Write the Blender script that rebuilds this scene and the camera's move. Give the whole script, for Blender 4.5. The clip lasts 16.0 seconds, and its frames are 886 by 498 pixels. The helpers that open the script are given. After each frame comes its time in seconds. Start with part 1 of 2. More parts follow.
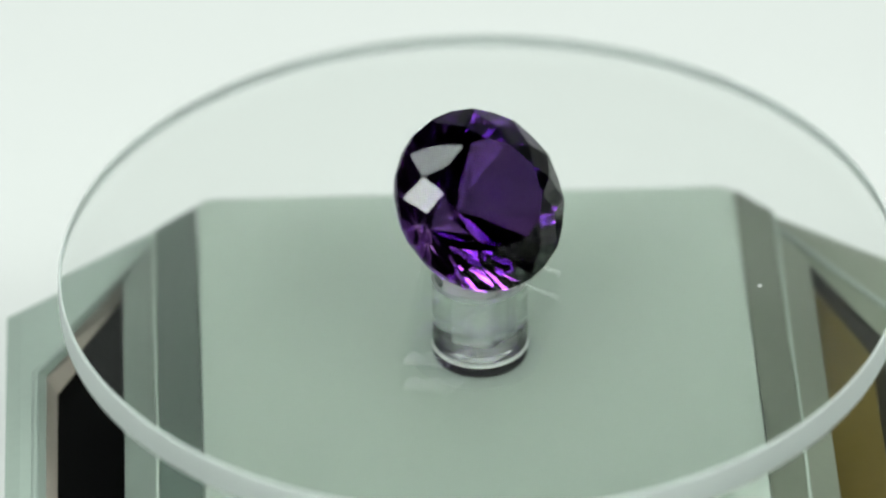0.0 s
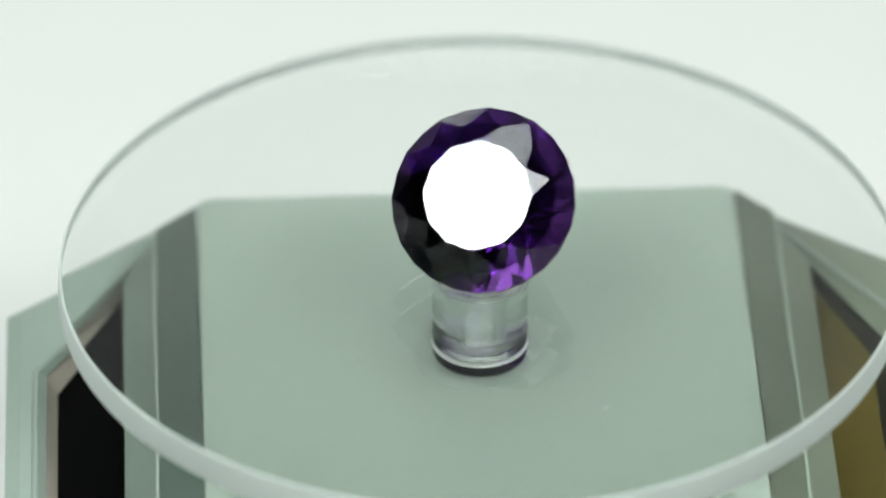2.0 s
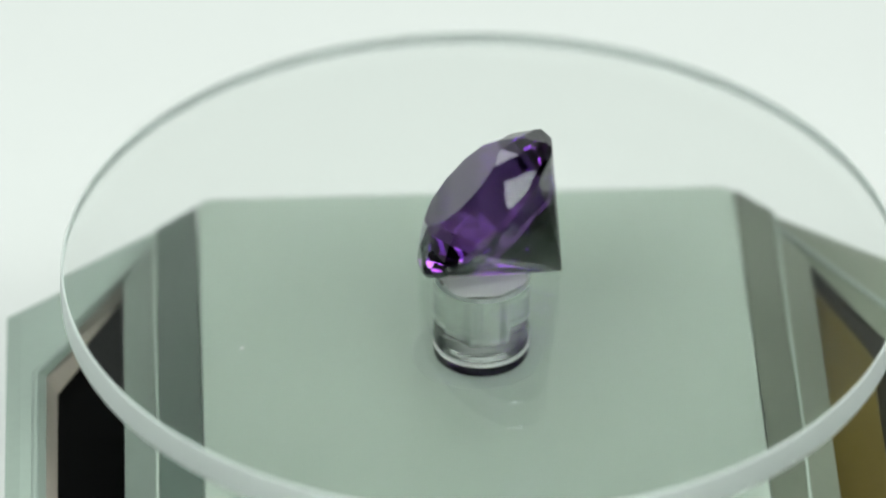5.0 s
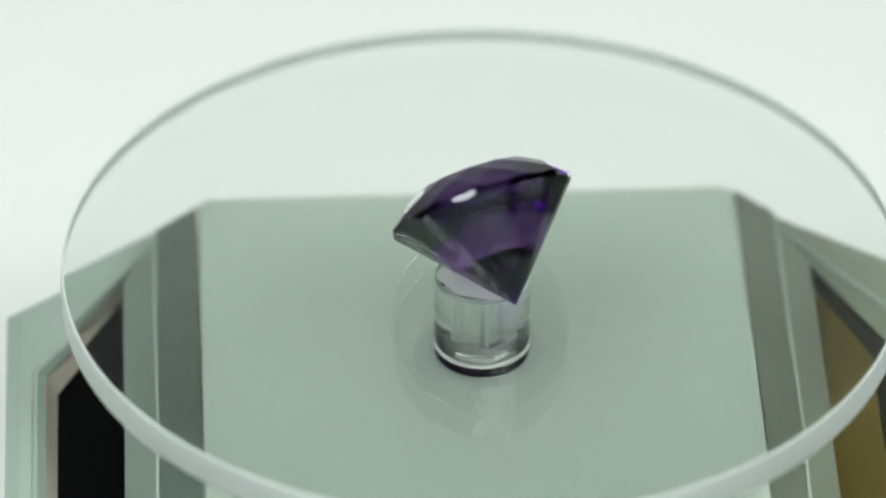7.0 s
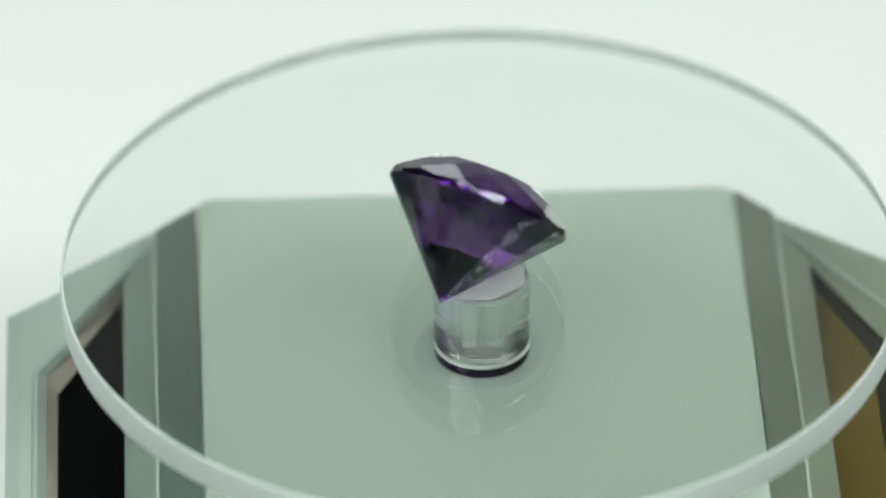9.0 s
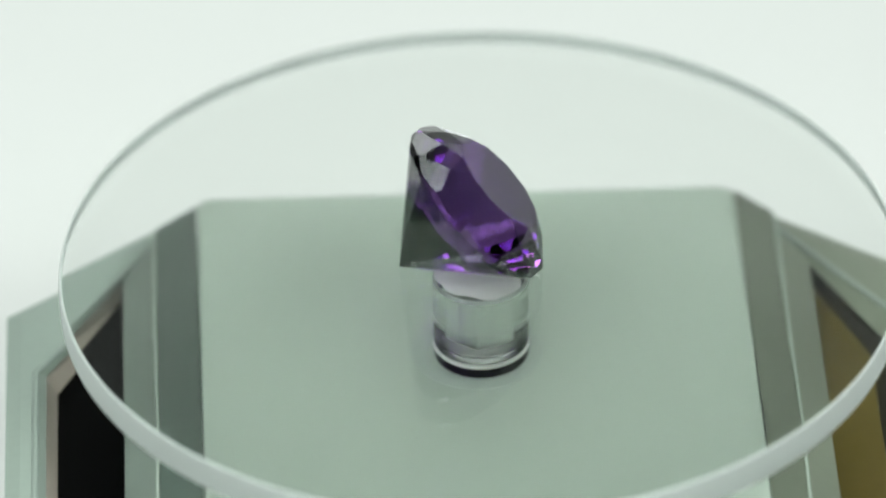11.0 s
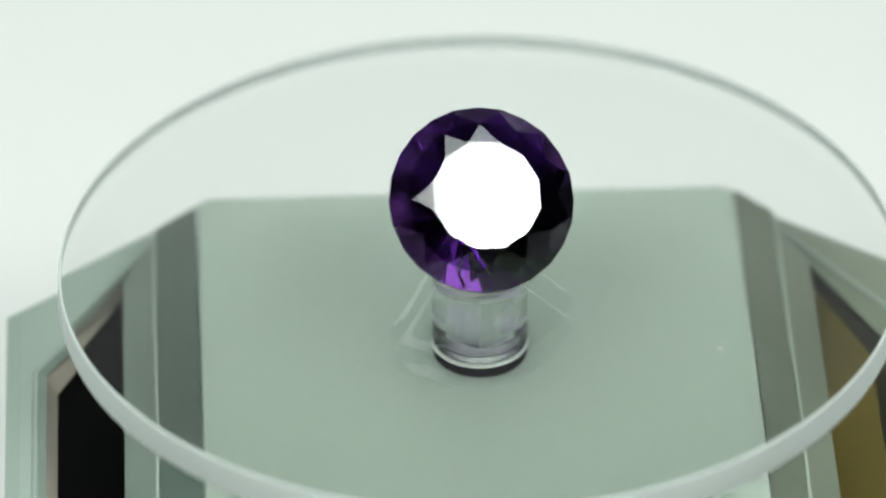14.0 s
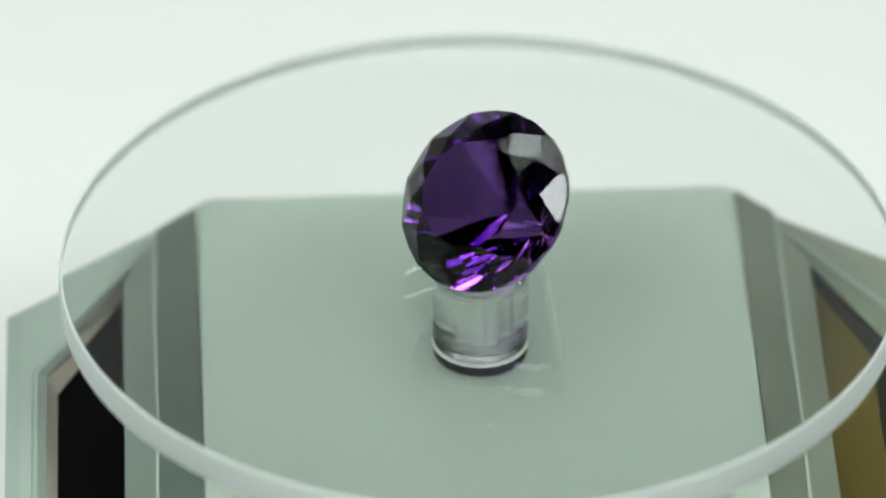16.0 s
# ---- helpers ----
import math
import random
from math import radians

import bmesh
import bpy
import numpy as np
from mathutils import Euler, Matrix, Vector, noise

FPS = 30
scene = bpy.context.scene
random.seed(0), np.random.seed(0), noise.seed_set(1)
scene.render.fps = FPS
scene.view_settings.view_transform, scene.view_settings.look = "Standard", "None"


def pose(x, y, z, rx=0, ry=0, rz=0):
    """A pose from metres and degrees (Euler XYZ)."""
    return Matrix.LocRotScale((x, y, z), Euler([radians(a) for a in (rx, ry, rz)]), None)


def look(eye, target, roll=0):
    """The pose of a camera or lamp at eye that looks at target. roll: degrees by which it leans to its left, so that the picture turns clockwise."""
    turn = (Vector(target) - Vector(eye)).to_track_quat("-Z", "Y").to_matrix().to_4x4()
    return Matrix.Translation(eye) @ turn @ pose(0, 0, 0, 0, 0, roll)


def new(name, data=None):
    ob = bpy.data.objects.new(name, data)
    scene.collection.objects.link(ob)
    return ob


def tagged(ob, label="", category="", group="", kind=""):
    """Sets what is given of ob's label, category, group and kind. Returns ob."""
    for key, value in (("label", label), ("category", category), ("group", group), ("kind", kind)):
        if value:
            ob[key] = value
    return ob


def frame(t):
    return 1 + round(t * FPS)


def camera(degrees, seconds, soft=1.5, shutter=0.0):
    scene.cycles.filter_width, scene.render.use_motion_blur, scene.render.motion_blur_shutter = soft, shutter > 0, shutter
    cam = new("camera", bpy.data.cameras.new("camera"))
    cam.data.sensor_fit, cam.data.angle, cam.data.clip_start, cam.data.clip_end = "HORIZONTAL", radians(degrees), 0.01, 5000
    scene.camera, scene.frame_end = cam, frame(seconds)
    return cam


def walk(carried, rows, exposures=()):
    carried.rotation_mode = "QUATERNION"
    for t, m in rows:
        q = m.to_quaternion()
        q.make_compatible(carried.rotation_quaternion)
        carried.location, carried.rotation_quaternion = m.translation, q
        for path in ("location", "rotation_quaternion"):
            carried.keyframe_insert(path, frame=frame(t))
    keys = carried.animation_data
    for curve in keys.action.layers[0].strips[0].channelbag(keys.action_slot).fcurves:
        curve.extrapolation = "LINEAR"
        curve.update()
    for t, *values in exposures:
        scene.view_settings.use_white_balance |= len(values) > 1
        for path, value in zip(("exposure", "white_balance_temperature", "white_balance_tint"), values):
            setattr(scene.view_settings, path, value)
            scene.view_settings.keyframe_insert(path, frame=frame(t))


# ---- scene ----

# heights above the table, in metres
ZB = 0.062                 # deck of the turntable base
ZT = ZB + 0.0137                # upper face of the clear disc
TURN = 2.66                 # degrees by which the base stands askew

# ---------------------------------------------------------------- camera
cam = camera(7.0, 16.0, soft=2.3)
EYE = (0.0, -0.63831, ZT + 0.44596)
VIEW = look(EYE, (-0.004253, 0.002376, ZT), -0.184)
cam.data.dof.use_dof = True
cam.data.dof.focus_distance = 0.775
cam.data.dof.aperture_fstop = 11
walk(cam, [(0.0, VIEW), (16.0, VIEW)], [(0.0, -1.21), (16.0, -1.21)])

# ---------------------------------------------------------------- world and lamps
world = bpy.data.worlds.new("studio_dusk")
scene.world = world
world.use_nodes = True
world.node_tree.nodes["Background"].inputs[0].default_value = (0.9, 1.0, 0.95, 1)
world.node_tree.nodes["Background"].inputs[1].default_value = 0.05


def softbox(azimuth, elevation, distance, width, height, watts, colour=(0.915, 1.0, 0.945)):
    lamp = bpy.data.lights.new("softbox", "AREA")
    lamp.shape, lamp.size, lamp.size_y, lamp.energy = "RECTANGLE", width, height, watts
    lamp.color = colour
    ob = new("softbox", lamp)
    a, e = radians(azimuth), radians(elevation)
    eye = Vector((math.sin(a) * math.cos(e), -math.cos(a) * math.cos(e), math.sin(e))) * distance + Vector((0, 0, ZT))
    ob.matrix_world = look(eye, (0, 0, ZT))
    return ob


# two softboxes beside the camera, each with a brighter core, and a panel overhead
softbox(-40.8, 49, 0.80, 0.37, 0.26, 8.7)
softbox(38.8, 49, 0.80, 0.355, 0.26, 8.6)
softbox(-38, 47.5, 0.79, 0.14, 0.085, 2.6)
softbox(38, 47.5, 0.79, 0.14, 0.085, 2.6)
softbox(180, 78, 0.85, 0.66, 0.36, 10.2, (0.885, 1.0, 0.935))
# low strip behind, added to brighten the far rim of the disc
softbox(180, 25, 0.80, 0.80, 0.13, 2.2)


# ---------------------------------------------------------------- materials
def material(name):
    m = bpy.data.materials.new(name)
    m.use_nodes = True
    nt = m.node_tree
    return m, nt, nt.nodes["Principled BSDF"]


def plastic(name, colour, rough, grain=0.04, scale=900.0, bump=0.02, metal=0.0, coat=0.0, gloss=0.5):
    """Painted or moulded surface: fine grain, broad stains and a faint relief."""
    m, nt, p = material(name)
    tex = nt.nodes.new("ShaderNodeTexCoord")
    fine = nt.nodes.new("ShaderNodeTexNoise")
    fine.inputs["Scale"].default_value, fine.inputs["Detail"].default_value = scale, 4
    broad = nt.nodes.new("ShaderNodeTexNoise")
    broad.inputs["Scale"].default_value, broad.inputs["Detail"].default_value = scale / 18, 3
    for n in (fine, broad):
        nt.links.new(tex.outputs["Object"], n.inputs["Vector"])
    add = nt.nodes.new("ShaderNodeMath")
    add.operation = "ADD"
    nt.links.new(fine.outputs["Fac"], add.inputs[0])
    nt.links.new(broad.outputs["Fac"], add.inputs[1])
    ramp = nt.nodes.new("ShaderNodeMapRange")
    ramp.inputs["From Min"].default_value, ramp.inputs["From Max"].default_value = 0.6, 1.4
    ramp.inputs["To Min"].default_value, ramp.inputs["To Max"].default_value = 1 - grain, 1 + grain
    nt.links.new(add.outputs[0], ramp.inputs["Value"])
    mul = nt.nodes.new("ShaderNodeVectorMath")
    mul.operation = "SCALE"
    mul.inputs[0].default_value = colour
    nt.links.new(ramp.outputs["Result"], mul.inputs["Scale"])
    nt.links.new(mul.outputs["Vector"], p.inputs["Base Color"])
    rr = nt.nodes.new("ShaderNodeMapRange")
    rr.inputs["To Min"].default_value, rr.inputs["To Max"].default_value = rough * 0.85, min(1, rough * 1.15)
    nt.links.new(broad.outputs["Fac"], rr.inputs["Value"])
    nt.links.new(rr.outputs["Result"], p.inputs["Roughness"])
    b = nt.nodes.new("ShaderNodeBump")
    b.inputs["Strength"].default_value, b.inputs["Distance"].default_value = bump, 0.0002
    nt.links.new(fine.outputs["Fac"], b.inputs["Height"])
    nt.links.new(b.outputs["Normal"], p.inputs["Normal"])
    p.inputs["Metallic"].default_value = metal
    p.inputs["Coat Weight"].default_value = coat
    p.inputs["Specular IOR Level"].default_value = gloss
    return m


def glass(name, colour, ior, rough=0.0):
    m = bpy.data.materials.new(name)
    m.use_nodes = True
    nt = m.node_tree
    nt.nodes.remove(nt.nodes["Principled BSDF"])
    g = nt.nodes.new("ShaderNodeBsdfGlass")
    g.inputs["Color"].default_value, g.inputs["IOR"].default_value, g.inputs["Roughness"].default_value = (*colour, 1), ior, rough
    nt.links.new(g.outputs[0], nt.nodes["Material Output"].inputs["Surface"])
    return m


PAPER = plastic("white_paper", (0.592, 0.588, 0.588), 0.75, 0.012, 300, 0.05)
ROOM = plastic("dark_wall_paint", (0.06, 0.062, 0.06), 0.9, 0.1, 8, 0.1)
DECK = plastic("grey_green_satin_plastic", (0.415, 0.475, 0.420), 0.24, 0.02, 1500, 0.03)
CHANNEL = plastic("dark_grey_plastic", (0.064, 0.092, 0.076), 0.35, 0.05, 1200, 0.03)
# right-hand copy of the channel plastic, its warm reflection painted olive
CHANNEL_WARM = plastic("dark_grey_plastic_warm_sheen", (0.108, 0.126, 0.090), 0.35, 0.05, 1200, 0.03)
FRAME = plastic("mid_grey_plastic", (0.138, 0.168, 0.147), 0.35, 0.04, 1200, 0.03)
RIDGE = plastic("pale_grey_plastic", (0.21, 0.25, 0.225), 0.45, 0.04, 1200, 0.03)
# lighter copy of the frame plastic: light on the left rail painted in
RAIL_LIT = plastic("mid_grey_plastic_lit", (0.22, 0.265, 0.235), 0.4, 0.04, 1200, 0.03)
# right-hand copy of the frame plastic, the same reflection painted in
FRAME_WARM = plastic("mid_grey_plastic_warm_sheen", (0.140, 0.158, 0.118), 0.35, 0.04, 1200, 0.03)
HALO = plastic("halo_grey", (0.41, 0.465, 0.425), 0.16, 0.05, 1500, 0.03)
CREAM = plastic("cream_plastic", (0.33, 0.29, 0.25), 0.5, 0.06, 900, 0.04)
# right well wall: its shade is painted as a dark copy of the cream
CREAM_SHADED = plastic("cream_plastic_shaded", (0.030, 0.028, 0.022), 0.5, 0.06, 900, 0.04)
# one kind of cell: left black without sheen, right with reflection painted brown
CELL_DARK = plastic("solar_cell_no_sheen", (0.0012, 0.0012, 0.0012), 0.3, 0.2, 2500, 0.0, gloss=0.01)
CELL_SHEEN = plastic("solar_cell_brown_sheen", (0.085, 0.064, 0.017), 0.35, 0.06, 500, 0.0, gloss=0.05)
BLACK = plastic("black_rubber", (0.002, 0.002, 0.004), 0.10, 0.2, 1500, 0.02, gloss=0.25)
GLUE = plastic("white_glue", (0.93, 0.93, 0.92), 0.45, 0.05, 1400, 0.3)
ACRYLIC = glass("clear_acrylic", (0.985, 0.995, 0.988), 1.49)


def satin_rim():
    """Satin-ground acrylic edge: milky, passing light from behind, partly clear."""
    m = bpy.data.materials.new("satin_acrylic_rim")
    m.use_nodes = True
    nt = m.node_tree
    nt.nodes.remove(nt.nodes["Principled BSDF"])
    tex = nt.nodes.new("ShaderNodeTexCoord")
    n = nt.nodes.new("ShaderNodeTexNoise")
    n.inputs["Scale"].default_value = 260
    nt.links.new(tex.outputs["Object"], n.inputs["Vector"])
    r = nt.nodes.new("ShaderNodeMapRange")
    r.inputs["To Min"].default_value, r.inputs["To Max"].default_value = 0.24, 0.40
    nt.links.new(n.outputs["Fac"], r.inputs["Value"])
    body = nt.nodes.new("ShaderNodeBsdfGlass")
    body.inputs["Color"].default_value, body.inputs["IOR"].default_value = (0.95, 1.0, 0.98, 1), 1.49
    nt.links.new(r.outputs["Result"], body.inputs["Roughness"])
    front = nt.nodes.new("ShaderNodeBsdfDiffuse")
    back = nt.nodes.new("ShaderNodeBsdfTranslucent")
    for d in (front, back):
        d.inputs["Color"].default_value = (0.90, 0.94, 0.93, 1)
    milk, mix = nt.nodes.new("ShaderNodeMixShader"), nt.nodes.new("ShaderNodeMixShader")
    milk.inputs[0].default_value, mix.inputs[0].default_value = 0.52, 0.76
    nt.links.new(front.outputs[0], milk.inputs[1])
    nt.links.new(back.outputs[0], milk.inputs[2])
    nt.links.new(body.outputs[0], mix.inputs[1])
    nt.links.new(milk.outputs[0], mix.inputs[2])
    nt.links.new(mix.outputs[0], nt.nodes["Material Output"].inputs["Surface"])
    return m


FROSTED = satin_rim()


def brushed_steel():
    """Drawn bright steel with fine streaks along its length."""
    m, nt, p = material("brushed_steel")
    tex = nt.nodes.new("ShaderNodeTexCoord")
    mapping = nt.nodes.new("ShaderNodeMapping")
    mapping.inputs["Scale"].default_value = (1, 1, 0.04)
    n = nt.nodes.new("ShaderNodeTexNoise")
    n.inputs["Scale"].default_value, n.inputs["Detail"].default_value = 1100, 5
    ramp = nt.nodes.new("ShaderNodeValToRGB")
    ramp.color_ramp.elements[0].position, ramp.color_ramp.elements[1].position = 0.30, 0.48
    ramp.color_ramp.elements[0].color, ramp.color_ramp.elements[1].color = (0.66, 0.66, 0.67, 1), (0.90, 0.90, 0.90, 1)
    nt.links.new(tex.outputs["Object"], mapping.inputs["Vector"])
    nt.links.new(mapping.outputs["Vector"], n.inputs["Vector"])
    nt.links.new(n.outputs["Fac"], ramp.inputs["Fac"])
    nt.links.new(ramp.outputs["Color"], p.inputs["Base Color"])
    p.inputs["Metallic"].default_value = 0.9
    p.inputs["Roughness"].default_value = 0.22
    return m


STEEL = brushed_steel()


def amethyst():
    """Purple stone: the surface gloss is white, light turned back inside loses more of its colour."""
    m = bpy.data.materials.new("amethyst")
    m.use_nodes = True
    nt = m.node_tree
    nt.nodes.remove(nt.nodes["Principled BSDF"])
    ior = 1.552
    bend = nt.nodes.new("ShaderNodeBsdfRefraction")
    bend.inputs["Color"].default_value, bend.inputs["IOR"].default_value, bend.inputs["Roughness"].default_value = (0.635, 0.52, 0.70, 1), ior, 0.0
    fres = nt.nodes.new("ShaderNodeFresnel")
    fres.inputs["IOR"].default_value = ior
    step = nt.nodes.new("ShaderNodeMapRange")
    step.inputs["From Min"].default_value, step.inputs["From Max"].default_value = 0.6, 1.0
    tint = nt.nodes.new("ShaderNodeMix")
    tint.data_type = "RGBA"
    tint.inputs["A"].default_value, tint.inputs["B"].default_value = (1, 1, 1, 1), (0.81, 0.56, 0.89, 1)
    shine = nt.nodes.new("ShaderNodeBsdfGlossy")
    shine.inputs["Roughness"].default_value = 0.0
    mix = nt.nodes.new("ShaderNodeMixShader")
    nt.links.new(fres.outputs[0], step.inputs["Value"])
    nt.links.new(step.outputs["Result"], tint.inputs["Factor"])
    nt.links.new(tint.outputs["Result"], shine.inputs["Color"])
    nt.links.new(fres.outputs[0], mix.inputs[0])
    nt.links.new(bend.outputs[0], mix.inputs[1])
    nt.links.new(shine.outputs[0], mix.inputs[2])
    nt.links.new(mix.outputs[0], nt.nodes["Material Output"].inputs["Surface"])
    return m


AMETHYST = amethyst()


def shell_tint():
    """Skin of a shell added inside the stone: it only tints what passes."""
    m = bpy.data.materials.new("amethyst_absorption_shell")
    m.use_nodes = True
    nt = m.node_tree
    nt.nodes.remove(nt.nodes["Principled BSDF"])
    clear = nt.nodes.new("ShaderNodeBsdfTransparent")
    clear.inputs["Color"].default_value = (0.55, 0.455, 0.65, 1)
    nt.links.new(clear.outputs[0], nt.nodes["Material Output"].inputs["Surface"])
    return m


SHELL = shell_tint()


# ---------------------------------------------------------------- mesh helpers
def part(name, bm, mat, parent=None, label="", smooth=False):
    bmesh.ops.recalc_face_normals(bm, faces=bm.faces)
    me = bpy.data.meshes.new(name)
    for f in bm.faces:
        f.smooth = smooth
    bm.to_mesh(me)
    bm.free()
    me.materials.append(mat)
    ob = new(name, me)
    if parent:
        ob.parent = parent
    if label:
        ob["label"] = label
    return ob


def prism(poly, z0, z1, bevel=0.0, segments=3, top_only=True):
    """An upright slab on a polygon, its edges rounded."""
    bm = bmesh.new()
    low = [bm.verts.new((x, y, z0)) for x, y in poly]
    high = [bm.verts.new((x, y, z1)) for x, y in poly]
    n = len(poly)
    bm.faces.new(low)
    bm.faces.new(high)
    for i in range(n):
        bm.faces.new((low[i], low[(i + 1) % n], high[(i + 1) % n], high[i]))
    bmesh.ops.recalc_face_normals(bm, faces=bm.faces)
    if bevel:
        edges = [e for e in bm.edges if not top_only or any(v.co.z > z1 - 1e-6 for v in e.verts)]
        bmesh.ops.bevel(bm, geom=edges, offset=bevel, segments=segments, profile=0.5, affect="EDGES", clamp_overlap=True)
    return bm


def lathe(profile, steps=96, closed=True):
    """A turned body from (radius, height) pairs; the profile runs from axis to axis or closes on itself."""
    bm = bmesh.new()
    rings = []
    for r, z in profile:
        if r < 1e-9:
            rings.append([bm.verts.new((0, 0, z))])
        else:
            rings.append([bm.verts.new((r * math.cos(2 * math.pi * i / steps), r * math.sin(2 * math.pi * i / steps), z)) for i in range(steps)])
    pairs = list(zip(rings, rings[1:]))
    if closed:
        pairs.append((rings[-1], rings[0]))
    for a, b in pairs:
        for i in range(steps):
            j = (i + 1) % steps
            if len(a) == 1 and len(b) == 1:
                continue
            if len(a) == 1:
                bm.faces.new((a[0], b[i], b[j]))
            elif len(b) == 1:
                bm.faces.new((a[i], a[j], b[0]))
            else:
                bm.faces.new((a[i], a[j], b[j], b[i]))
    return bm


def rounded(r, z0, z1, b, n=4):
    """Profile of a disc with rounded rims, from the axis to the axis."""
    pts = [(0, z0)]
    for i in range(n + 1):
        a = math.pi / 2 * i / n
        pts.append((r - b + b * math.sin(a), z0 + b - b * math.cos(a)))
    for i in range(n + 1):
        a = math.pi / 2 * i / n
        pts.append((r - b + b * math.cos(a), z1 - b + b * math.sin(a)))
    return pts + [(0, z1)]


# ---------------------------------------------------------------- the place
def sweep():
    """White paper that runs from the table up behind as one bent sheet."""
    bm = bmesh.new()
    line = [(-1.1, 0.0), (0.55, 0.0)]
    for i in range(1, 13):
        a = math.pi / 2 * i / 12
        line.append((0.55 + 0.35 * math.sin(a), 0.35 - 0.35 * math.cos(a)))
    line.append((0.90, 0.95))
    rows = []
    for y, z in line:
        rows.append([bm.verts.new((x, y, z)) for x in (-1.2, 1.2)])
    for a, b in zip(rows, rows[1:]):
        bm.faces.new((a[0], a[1], b[1], b[0]))
    ob = part("backdrop", bm, PAPER, smooth=True)
    m = ob.modifiers.new("thickness", "SOLIDIFY")
    m.thickness, m.offset = 0.002, -1
    return tagged(ob, "seamless white paper sweep under and behind the turntable", "backdrop", kind="structure")


def room():
    def slab(name, x0, x1, y0, y1, z0, z1, label):
        bm = prism([(x0, y0), (x1, y0), (x1, y1), (x0, y1)], z0, z1)
        tagged(part(name, bm, ROOM), label, name.split("_")[0], kind="structure")
    slab("wall_north", -2, 2, 1.6, 1.7, -0.0035, 2.0, "dark plain studio wall")
    slab("wall_south", -2, 2, -2.1, -2.0, -0.0035, 2.0, "dark plain studio wall")
    slab("wall_west", -2.1, -2, -2.1, 1.7, -0.0035, 2.0, "dark plain studio wall")
    slab("wall_east", 2, 2.1, -2.1, 1.7, -0.0035, 2.0, "dark plain studio wall")
    slab("ceiling", -2.1, 2.1, -2.1, 1.7, 2.0, 2.1, "dark plain studio ceiling")
    slab("floor", -2.1, 2.1, -2.1, 1.7, -0.06, -0.0035, "dark plain studio floor")


# ---------------------------------------------------------------- turntable base
BACK, FRONT = 0.0304, -0.070


def base():
    stand = new("turntable_base")
    stand.matrix_world = pose(-0.0005, 0, 0, 0, 0, TURN)
    tagged(stand, "grey-green plastic turntable base with solar cells, on white paper", "turntable base")
    hull = [(-0.0298, BACK), (-0.0508, 0.0125), (-0.0508, -0.052), (-0.0298, FRONT),
            (0.0298, FRONT), (0.0508, -0.052), (0.0508, 0.0125), (0.0298, BACK)]
    part("body", prism(hull, 0.0, ZB - 0.0055, 0.0004), DECK, stand)
    # deck between the two side channels
    deck = [(-0.0300, BACK - 0.0010), (-0.0286, BACK), (0.0286, BACK), (0.0300, BACK - 0.0010), (0.0300, FRONT), (-0.0300, FRONT)]
    part("deck", prism(deck, ZB - 0.006, ZB, 0.0003), DECK, stand, "satin grey-green deck plate")
    low = ZB - 0.0058
    for s in (-1, 1):
        def q(pts):
            return [(s * x, y) for x, y in pts]

        def band(a, b, za, zb):
            """A solid strip between two lines in plan, its top sloping from za to zb."""
            bm = bmesh.new()
            rows = []
            for (ax, ay), (bx, by) in zip(q(a), q(b)):
                rows.append([bm.verts.new((ax, ay, za)), bm.verts.new((bx, by, zb)), bm.verts.new((bx, by, low)), bm.verts.new((ax, ay, low))])
            for r0, r1 in zip(rows, rows[1:]):
                for k in range(4):
                    bm.faces.new((r0[k], r0[(k + 1) % 4], r1[(k + 1) % 4], r1[k]))
            bm.faces.new(rows[0])
            bm.faces.new(rows[-1])
            return bm

        def bead(line, z, r):
            """A fine rounded ridge along a line."""
            cu = bpy.data.curves.new("ridge", "CURVE")
            cu.dimensions, cu.bevel_depth, cu.bevel_resolution = "3D", r, 3
            sp = cu.splines.new("POLY")
            sp.points.add(len(line) - 1)
            for pt, (x, y) in zip(sp.points, q(line)):
                pt.co = (x, y, z, 1)
            ob = new("ridge_curve", cu)
            me = bpy.data.meshes.new_from_object(ob)
            bpy.data.objects.remove(ob)
            bm = bmesh.new()
            bm.from_mesh(me)
            return bm

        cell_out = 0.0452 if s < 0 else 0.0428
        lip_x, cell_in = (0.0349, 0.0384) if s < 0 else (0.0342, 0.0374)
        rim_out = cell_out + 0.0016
        side = FRAME if s < 0 else FRAME_WARM
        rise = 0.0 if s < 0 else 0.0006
        ridge_x = 0.0480 if s < 0 else 0.0490
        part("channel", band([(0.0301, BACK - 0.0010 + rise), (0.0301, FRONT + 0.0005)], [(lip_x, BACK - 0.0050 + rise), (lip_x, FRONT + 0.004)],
                             ZB - 0.0003, ZB - 0.0007), CHANNEL if s < 0 else CHANNEL_WARM, stand, "dark grey-green side channel" if s < 0 else "side channel with a warm reflection painted olive-grey")
        wave = [(lip_x + 0.00004 * math.sin(i * 1.7) + 0.00005 * math.sin(i * 0.6 + s), BACK - 0.0056 - i * 0.0036) for i in range(26)]
        part("lip", bead(wave, ZB - 0.00052, 0.00018), DECK, stand, "pale rounded lip", smooth=True)
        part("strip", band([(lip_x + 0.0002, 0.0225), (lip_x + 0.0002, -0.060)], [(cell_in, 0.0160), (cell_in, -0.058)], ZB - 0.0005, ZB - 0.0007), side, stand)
        inner = [(cell_in, 0.0160), (rim_out, 0.0014), (rim_out, -0.050)]
        ridge = [(lip_x + 0.0002, 0.0225), (ridge_x, 0.0014), (ridge_x, -0.050)]
        outer = [(lip_x + 0.0002, BACK - 0.0060), (0.0496, 0.0119), (0.0496, -0.050)]
        brink = [(lip_x + 0.0002, BACK - 0.0048), (0.0512, 0.0127), (0.0512, -0.050)]
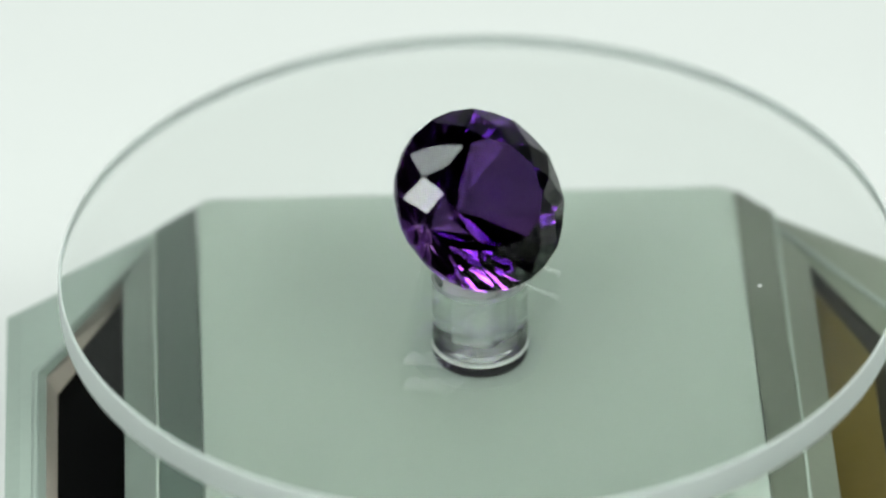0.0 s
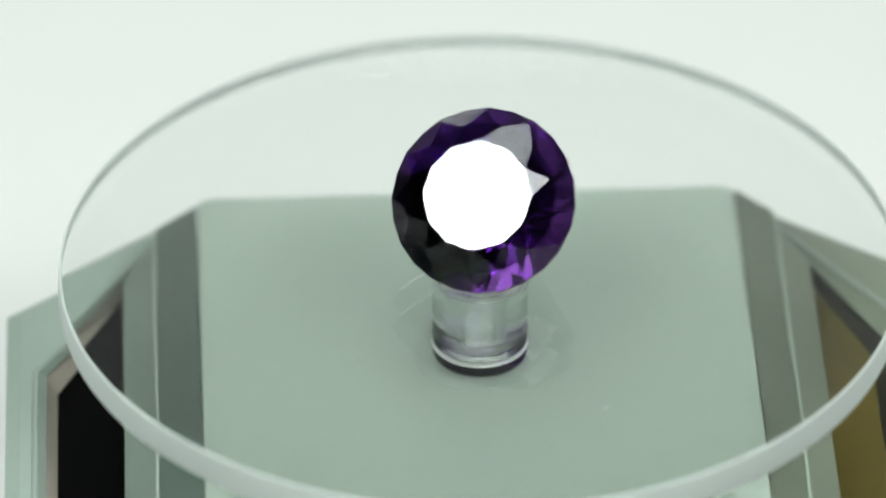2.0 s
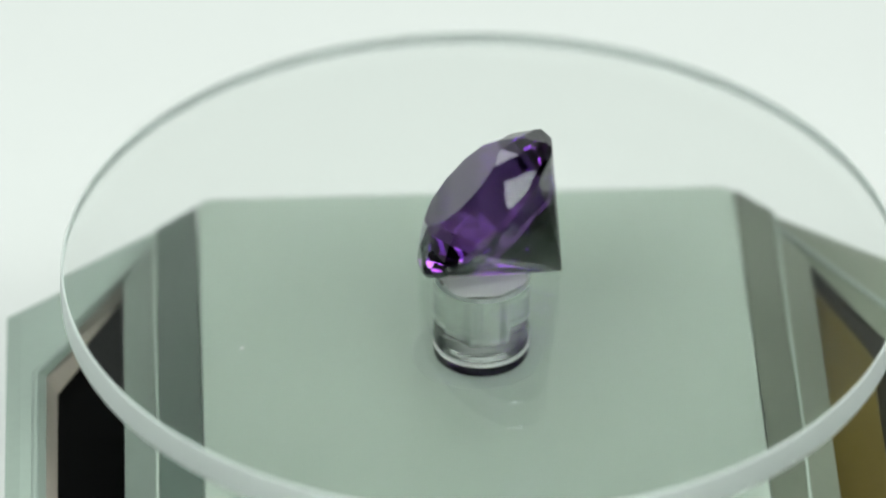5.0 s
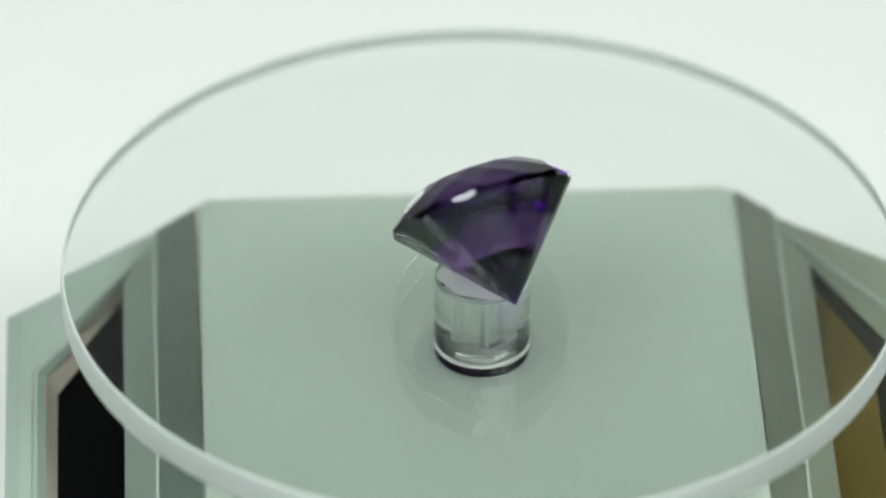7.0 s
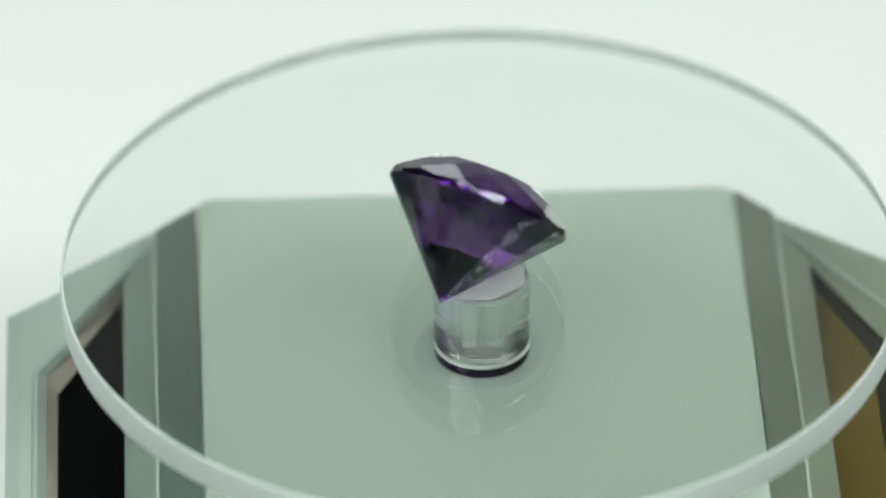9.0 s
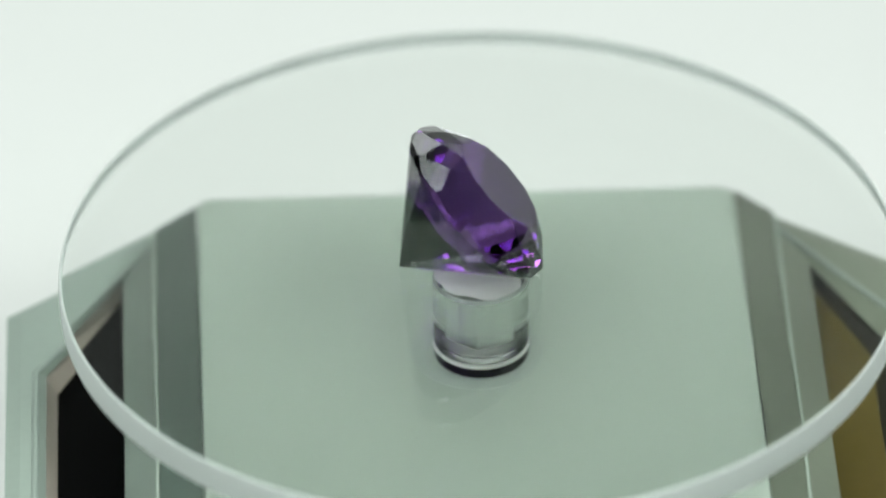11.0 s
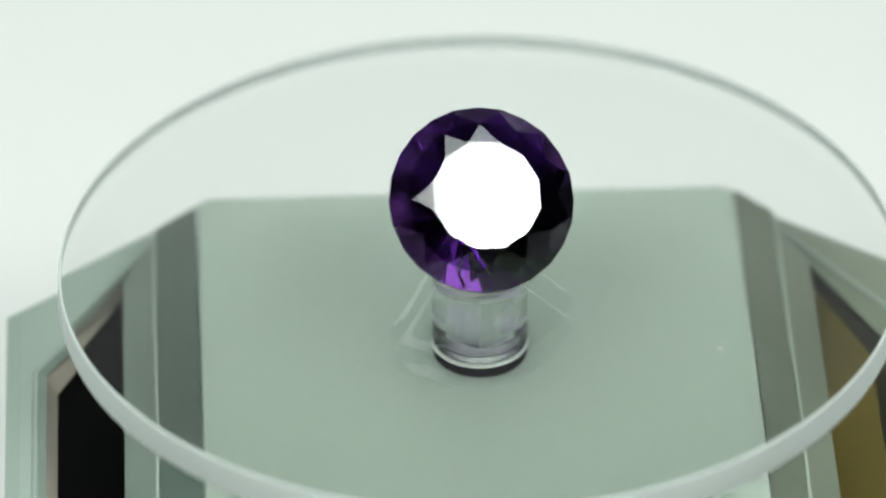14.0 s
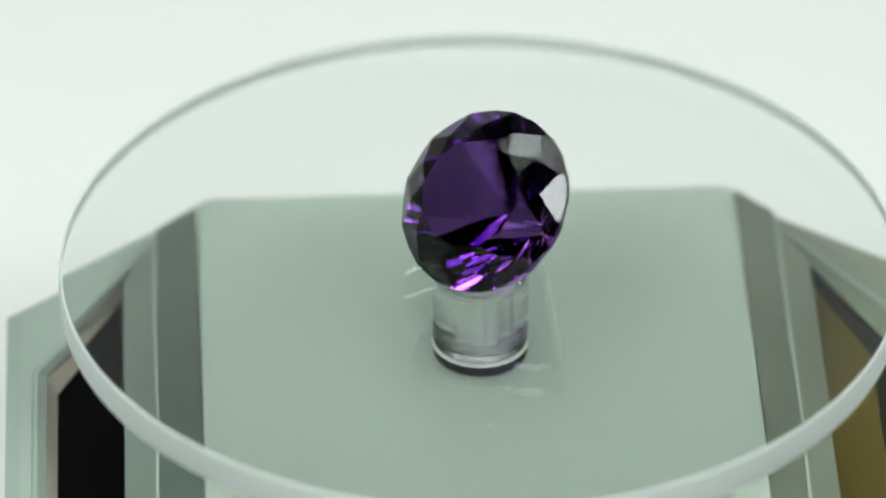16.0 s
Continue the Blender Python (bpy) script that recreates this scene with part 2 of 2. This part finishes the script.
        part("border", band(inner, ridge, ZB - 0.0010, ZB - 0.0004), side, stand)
        part("rail", band(ridge, outer, ZB - 0.0005, ZB - 0.0006), RAIL_LIT if s < 0 else side, stand)
        part("rail_edge", band(outer, brink, ZB - 0.0006, ZB - 0.0011), RAIL_LIT if s < 0 else side, stand)
        part("ridge", bead(ridge, ZB - 0.0008, 0.00048), RIDGE, stand, "fine pale ridge", smooth=True)
        floor = [(cell_in + 0.0002, 0.0152), (cell_out + 0.0004, 0.0008), (cell_out + 0.0004, -0.050)]
        part("well_wall", band(floor, inner, ZB - 0.0032, ZB - 0.0011), CREAM if s < 0 else CREAM_SHADED, stand,
             "cream plastic wall of the cell well" if s < 0 else "wall of the cell well, its shade painted dark")
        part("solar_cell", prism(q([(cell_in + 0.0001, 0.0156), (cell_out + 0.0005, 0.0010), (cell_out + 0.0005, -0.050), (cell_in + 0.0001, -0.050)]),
                                 ZB - 0.0058, ZB - 0.0031), CELL_DARK if s < 0 else CELL_SHEEN, stand,
             "solar cell, painted black without its sheen" if s < 0 else "solar cell with its brown sheen painted in")
    # thin ring added to imitate the halo of shade and reflection round the spindle
    ring = lathe([(0.0053, ZB - 0.001), (0.0072, ZB - 0.001), (0.0072, ZB + 0.00003), (0.0070, ZB + 0.00007), (0.0055, ZB + 0.00007), (0.0053, ZB + 0.00003)])
    part("halo_ring", ring, HALO, stand, "thin ring that paints the dim halo round the spindle", smooth=False)
    return stand


# ---------------------------------------------------------------- clear platter
def platter():
    turn = new("clear_platter")
    tagged(turn, "round clear acrylic disc on a clear spindle, turning", "turntable platter")
    wide, thick = 0.0453, 0.0036
    b, c = 0.00018, 0.00028
    prof = [(0, -thick)]
    for i in range(4):
        a = math.pi / 2 * i / 3
        prof.append((wide - b + b * math.sin(a), -thick + b - b * math.cos(a)))
    prof.append((wide + 0.00008, -thick / 2))
    for i in range(6):
        a = math.pi / 2 * i / 5
        prof.append((wide - c + c * math.cos(a), -c + c * math.sin(a)))
    prof.append((0, 0.0))
    disc = part("disc", lathe(prof, 256, False), ACRYLIC, turn)
    disc.data.materials.append(FROSTED)
    for f in disc.data.polygons:
        f.use_smooth = abs(f.normal.z) < 0.999
        f.material_index = int(abs(f.normal.z) < 0.999)
    # the spindle stands a hair under the disc
    foot, head = -0.0122, -0.00354
    prof = [(0, foot), (0.0046, foot), (0.00515, foot + 0.0004), (0.00515, foot + 0.0012), (0.00508, foot + 0.0013), (0.00515, foot + 0.0014),
            (0.00515, head - 0.0004), (0.0049, head), (0, head)]
    post = part("spindle", lathe(prof, 128, False), ACRYLIC, turn, "clear acrylic spindle", smooth=True)
    post.data.set_sharp_from_angle(angle=radians(25))
    # milky bevels paint in the bright lines at both ends of the spindle
    post.data.materials.append(FROSTED)
    for f in post.data.polygons:
        f.material_index = int(foot + 0.00001 < f.center.z < foot + 0.0004 or head - 0.0004 < f.center.z < head - 0.00001)
    core = 0.0017
    shaft = part("shaft", prism([(-core, -core), (core, -core), (core, core), (-core, core)], foot + 0.0011, head - 0.0009, 0.0002, 2, False),
                 STEEL, turn, "square satin steel shaft")
    shaft.matrix_local = pose(0, 0, 0, 0, 0, 31)
    # glue between spindle and disc, a little ragged
    blob = [((0.0046 + 0.00025 * math.sin(3 * a) + 0.0002 * math.sin(7 * a + 1)) * math.cos(a),
             (0.0046 + 0.00025 * math.sin(3 * a) + 0.0002 * math.sin(7 * a + 1)) * math.sin(a)) for a in [2 * math.pi * k / 64 for k in range(64)]]
    part("glue", prism(blob, head + 0.000005, -0.003503), GLUE, turn, "thin white glue layer")
    # white disc added to brighten the clear spindle from below
    part("foot_reflector", lathe(rounded(0.00522, foot - 0.00022, foot - 0.00001, 0.0001), 96, False), GLUE, turn, "white disc added under the spindle to brighten it")
    part("collar", lathe(rounded(0.0051, -0.01368, foot - 0.00023, 0.0002), 96, False), BLACK, turn, "black collar under the spindle")
    return turn


# ---------------------------------------------------------------- gem
GR = 0.01005               # girdle radius
PAV = 47.7                 # pavilion angle, degrees
FOLD = 12


def gem():
    """A round stone that lies on one pavilion facet; its origin is the middle of the platter."""
    depth = GR * math.tan(radians(PAV))
    pts = []
    g2 = 0.00058
    # crown rows: table corners, star points, kite ends
    h = math.pi / FOLD
    t, star, kite, slope, edge = 0.592, 0.785, 0.955, 0.68, math.cos(h / 2)
    fall = slope * (star * math.cos(h) - t)
    steep = (slope * (kite - t) - fall) / (kite * math.cos(h) - star)
    high = steep * (edge - star) + fall
    for k in range(2 * FOLD):
        c = h * (k + 0.5)
        for z in (0.0, depth + g2 + high * GR):
            pts.append((GR * math.cos(c), GR * math.sin(c), z))
    bm = bmesh.new()
    for p in pts:
        bm.verts.new(p)
    bmesh.ops.convex_hull(bm, input=bm.verts)
    loose = [v for v in bm.verts if not v.link_faces]
    bmesh.ops.delete(bm, geom=loose, context="VERTS")
    bmesh.ops.dissolve_limit(bm, angle_limit=radians(0.8), verts=bm.verts, edges=bm.edges)

    def grind(at, azimuth, angle):
        """Cut a pavilion facet at that angle to the girdle plane."""
        n = Vector((math.sin(angle) * math.cos(azimuth), math.sin(angle) * math.sin(azimuth), -math.cos(angle)))
        geom = list(bm.verts) + list(bm.edges) + list(bm.faces)
        cut = bmesh.ops.bisect_plane(bm, geom=geom, dist=1e-8, plane_co=at, plane_no=n, clear_outer=True)
        edges = [e for e in cut["geom_cut"] if isinstance(e, bmesh.types.BMEdge)]
        if edges:
            bmesh.ops.contextual_create(bm, geom=edges)

    for k in range(FOLD):
        grind((0, 0, 0), 2 * math.pi * k / FOLD, radians(PAV))
    for k in range(FOLD):
        a = 2 * math.pi * (k + 0.5) / FOLD
        grind((0.985 * GR * math.cos(a), 0.985 * GR * math.sin(a), depth), a, radians(PAV + 0.8))
    # the crown stands a little turned against the pavilion
    up = depth + g2 + high * GR
    for k in range(FOLD):
        a = 2 * math.pi * k / FOLD + radians(9)
        grind((t * GR * math.cos(a), t * GR * math.sin(a), up), a, math.pi - math.atan(slope))
    for k in range(FOLD):
        a = 2 * math.pi * (k + 0.5) / FOLD + radians(9)
        d = Vector((math.cos(a), math.sin(a), 0)) * GR
        grind(d * t * math.cos(h) + Vector((0, 0, up)), a, math.pi - math.atan(fall / (star - t * math.cos(h))))
        grind(d * star + Vector((0, 0, up - fall * GR)), a, math.pi - math.atan(steep))
    lie = Matrix.Translation((-0.00032, -0.0087, 0.00002)) @ Matrix.Rotation(radians(-PAV), 4, "X") @ Matrix.Rotation(radians(90), 4, "Z")
    bmesh.ops.transform(bm, matrix=lie, verts=bm.verts)
    low = min(v.co.z for v in bm.verts)
    bmesh.ops.translate(bm, vec=(0, 0, 0.00001 - low), verts=bm.verts)
    axis = lie.to_3x3() @ Vector((0, 0, 1))
    bmesh.ops.recalc_face_normals(bm, faces=bm.faces)
    ob = new("gemstone")
    tagged(ob, "round faceted deep purple amethyst lying on the clear disc", "gemstone")
    bands = (("table_facet", 0.9995, 2), ("crown", 0.2, 0.9995), ("girdle", -0.2, 0.2), ("pavilion", -2, -0.2))
    for name, least, most in bands:
        piece = bm.copy()
        piece.normal_update()
        gone = [f for f in piece.faces if not least <= f.normal.dot(axis) < most]
        bmesh.ops.delete(piece, geom=gone, context="FACES")
        me = bpy.data.meshes.new(name)
        piece.to_mesh(me)
        piece.free()
        me.materials.append(AMETHYST)
        new(name, me).parent = ob
    # added shell darkens long light paths through the heart; the rim stays paler
    zone = lathe([(0, 0.0006), (0.0003, 0.0008), (0.80 * GR, depth + g2 + 0.12 * GR), (0.76 * GR, depth + g2 + 0.16 * GR), (0, depth + g2 + 0.16 * GR)], 48, False)
    bmesh.ops.transform(zone, matrix=Matrix.Translation((0, 0, 0.00001 - low)) @ lie, verts=zone.verts)
    part("absorption_shell", zone, SHELL, ob, "added tinting shell that darkens the heart of the stone")
    bm.free()
    return ob


def speck():
    """A grain of dust that rides on the disc."""
    bm = bmesh.new()
    bmesh.ops.create_icosphere(bm, subdivisions=2, radius=0.00022)
    for v in bm.verts:
        v.co = Vector((v.co.x * 1.3, v.co.y * 0.9, v.co.z * 0.5)) * (1 + 0.25 * noise.noise(v.co * 9000))
    a = radians(132.5)
    bmesh.ops.translate(bm, vec=(0.0304 * math.cos(a), 0.0304 * math.sin(a), 0.00011), verts=bm.verts)
    return tagged(part("dust_speck", bm, PAPER), "white speck of dust on the clear disc", "dust speck")


sweep()
room()
base()
PLATTER = platter()
STONE = gem()
DUST = speck()


# the platter is not quite true on its spindle
LEAN = Matrix.Translation((0.000146, -0.00011, 0)) @ Matrix.Rotation(radians(0.7), 4, Vector((0.951, 0.309, 0)))


def motions():
    rows = []
    for i in range(33):
        t = i * 0.5
        rows.append((t, pose(-0.00015, 0, ZT, 0, 0, -27.4 * (t - 7.95)) @ LEAN))
    walk(PLATTER, rows)
    walk(STONE, rows)
    walk(DUST, rows)


motions()
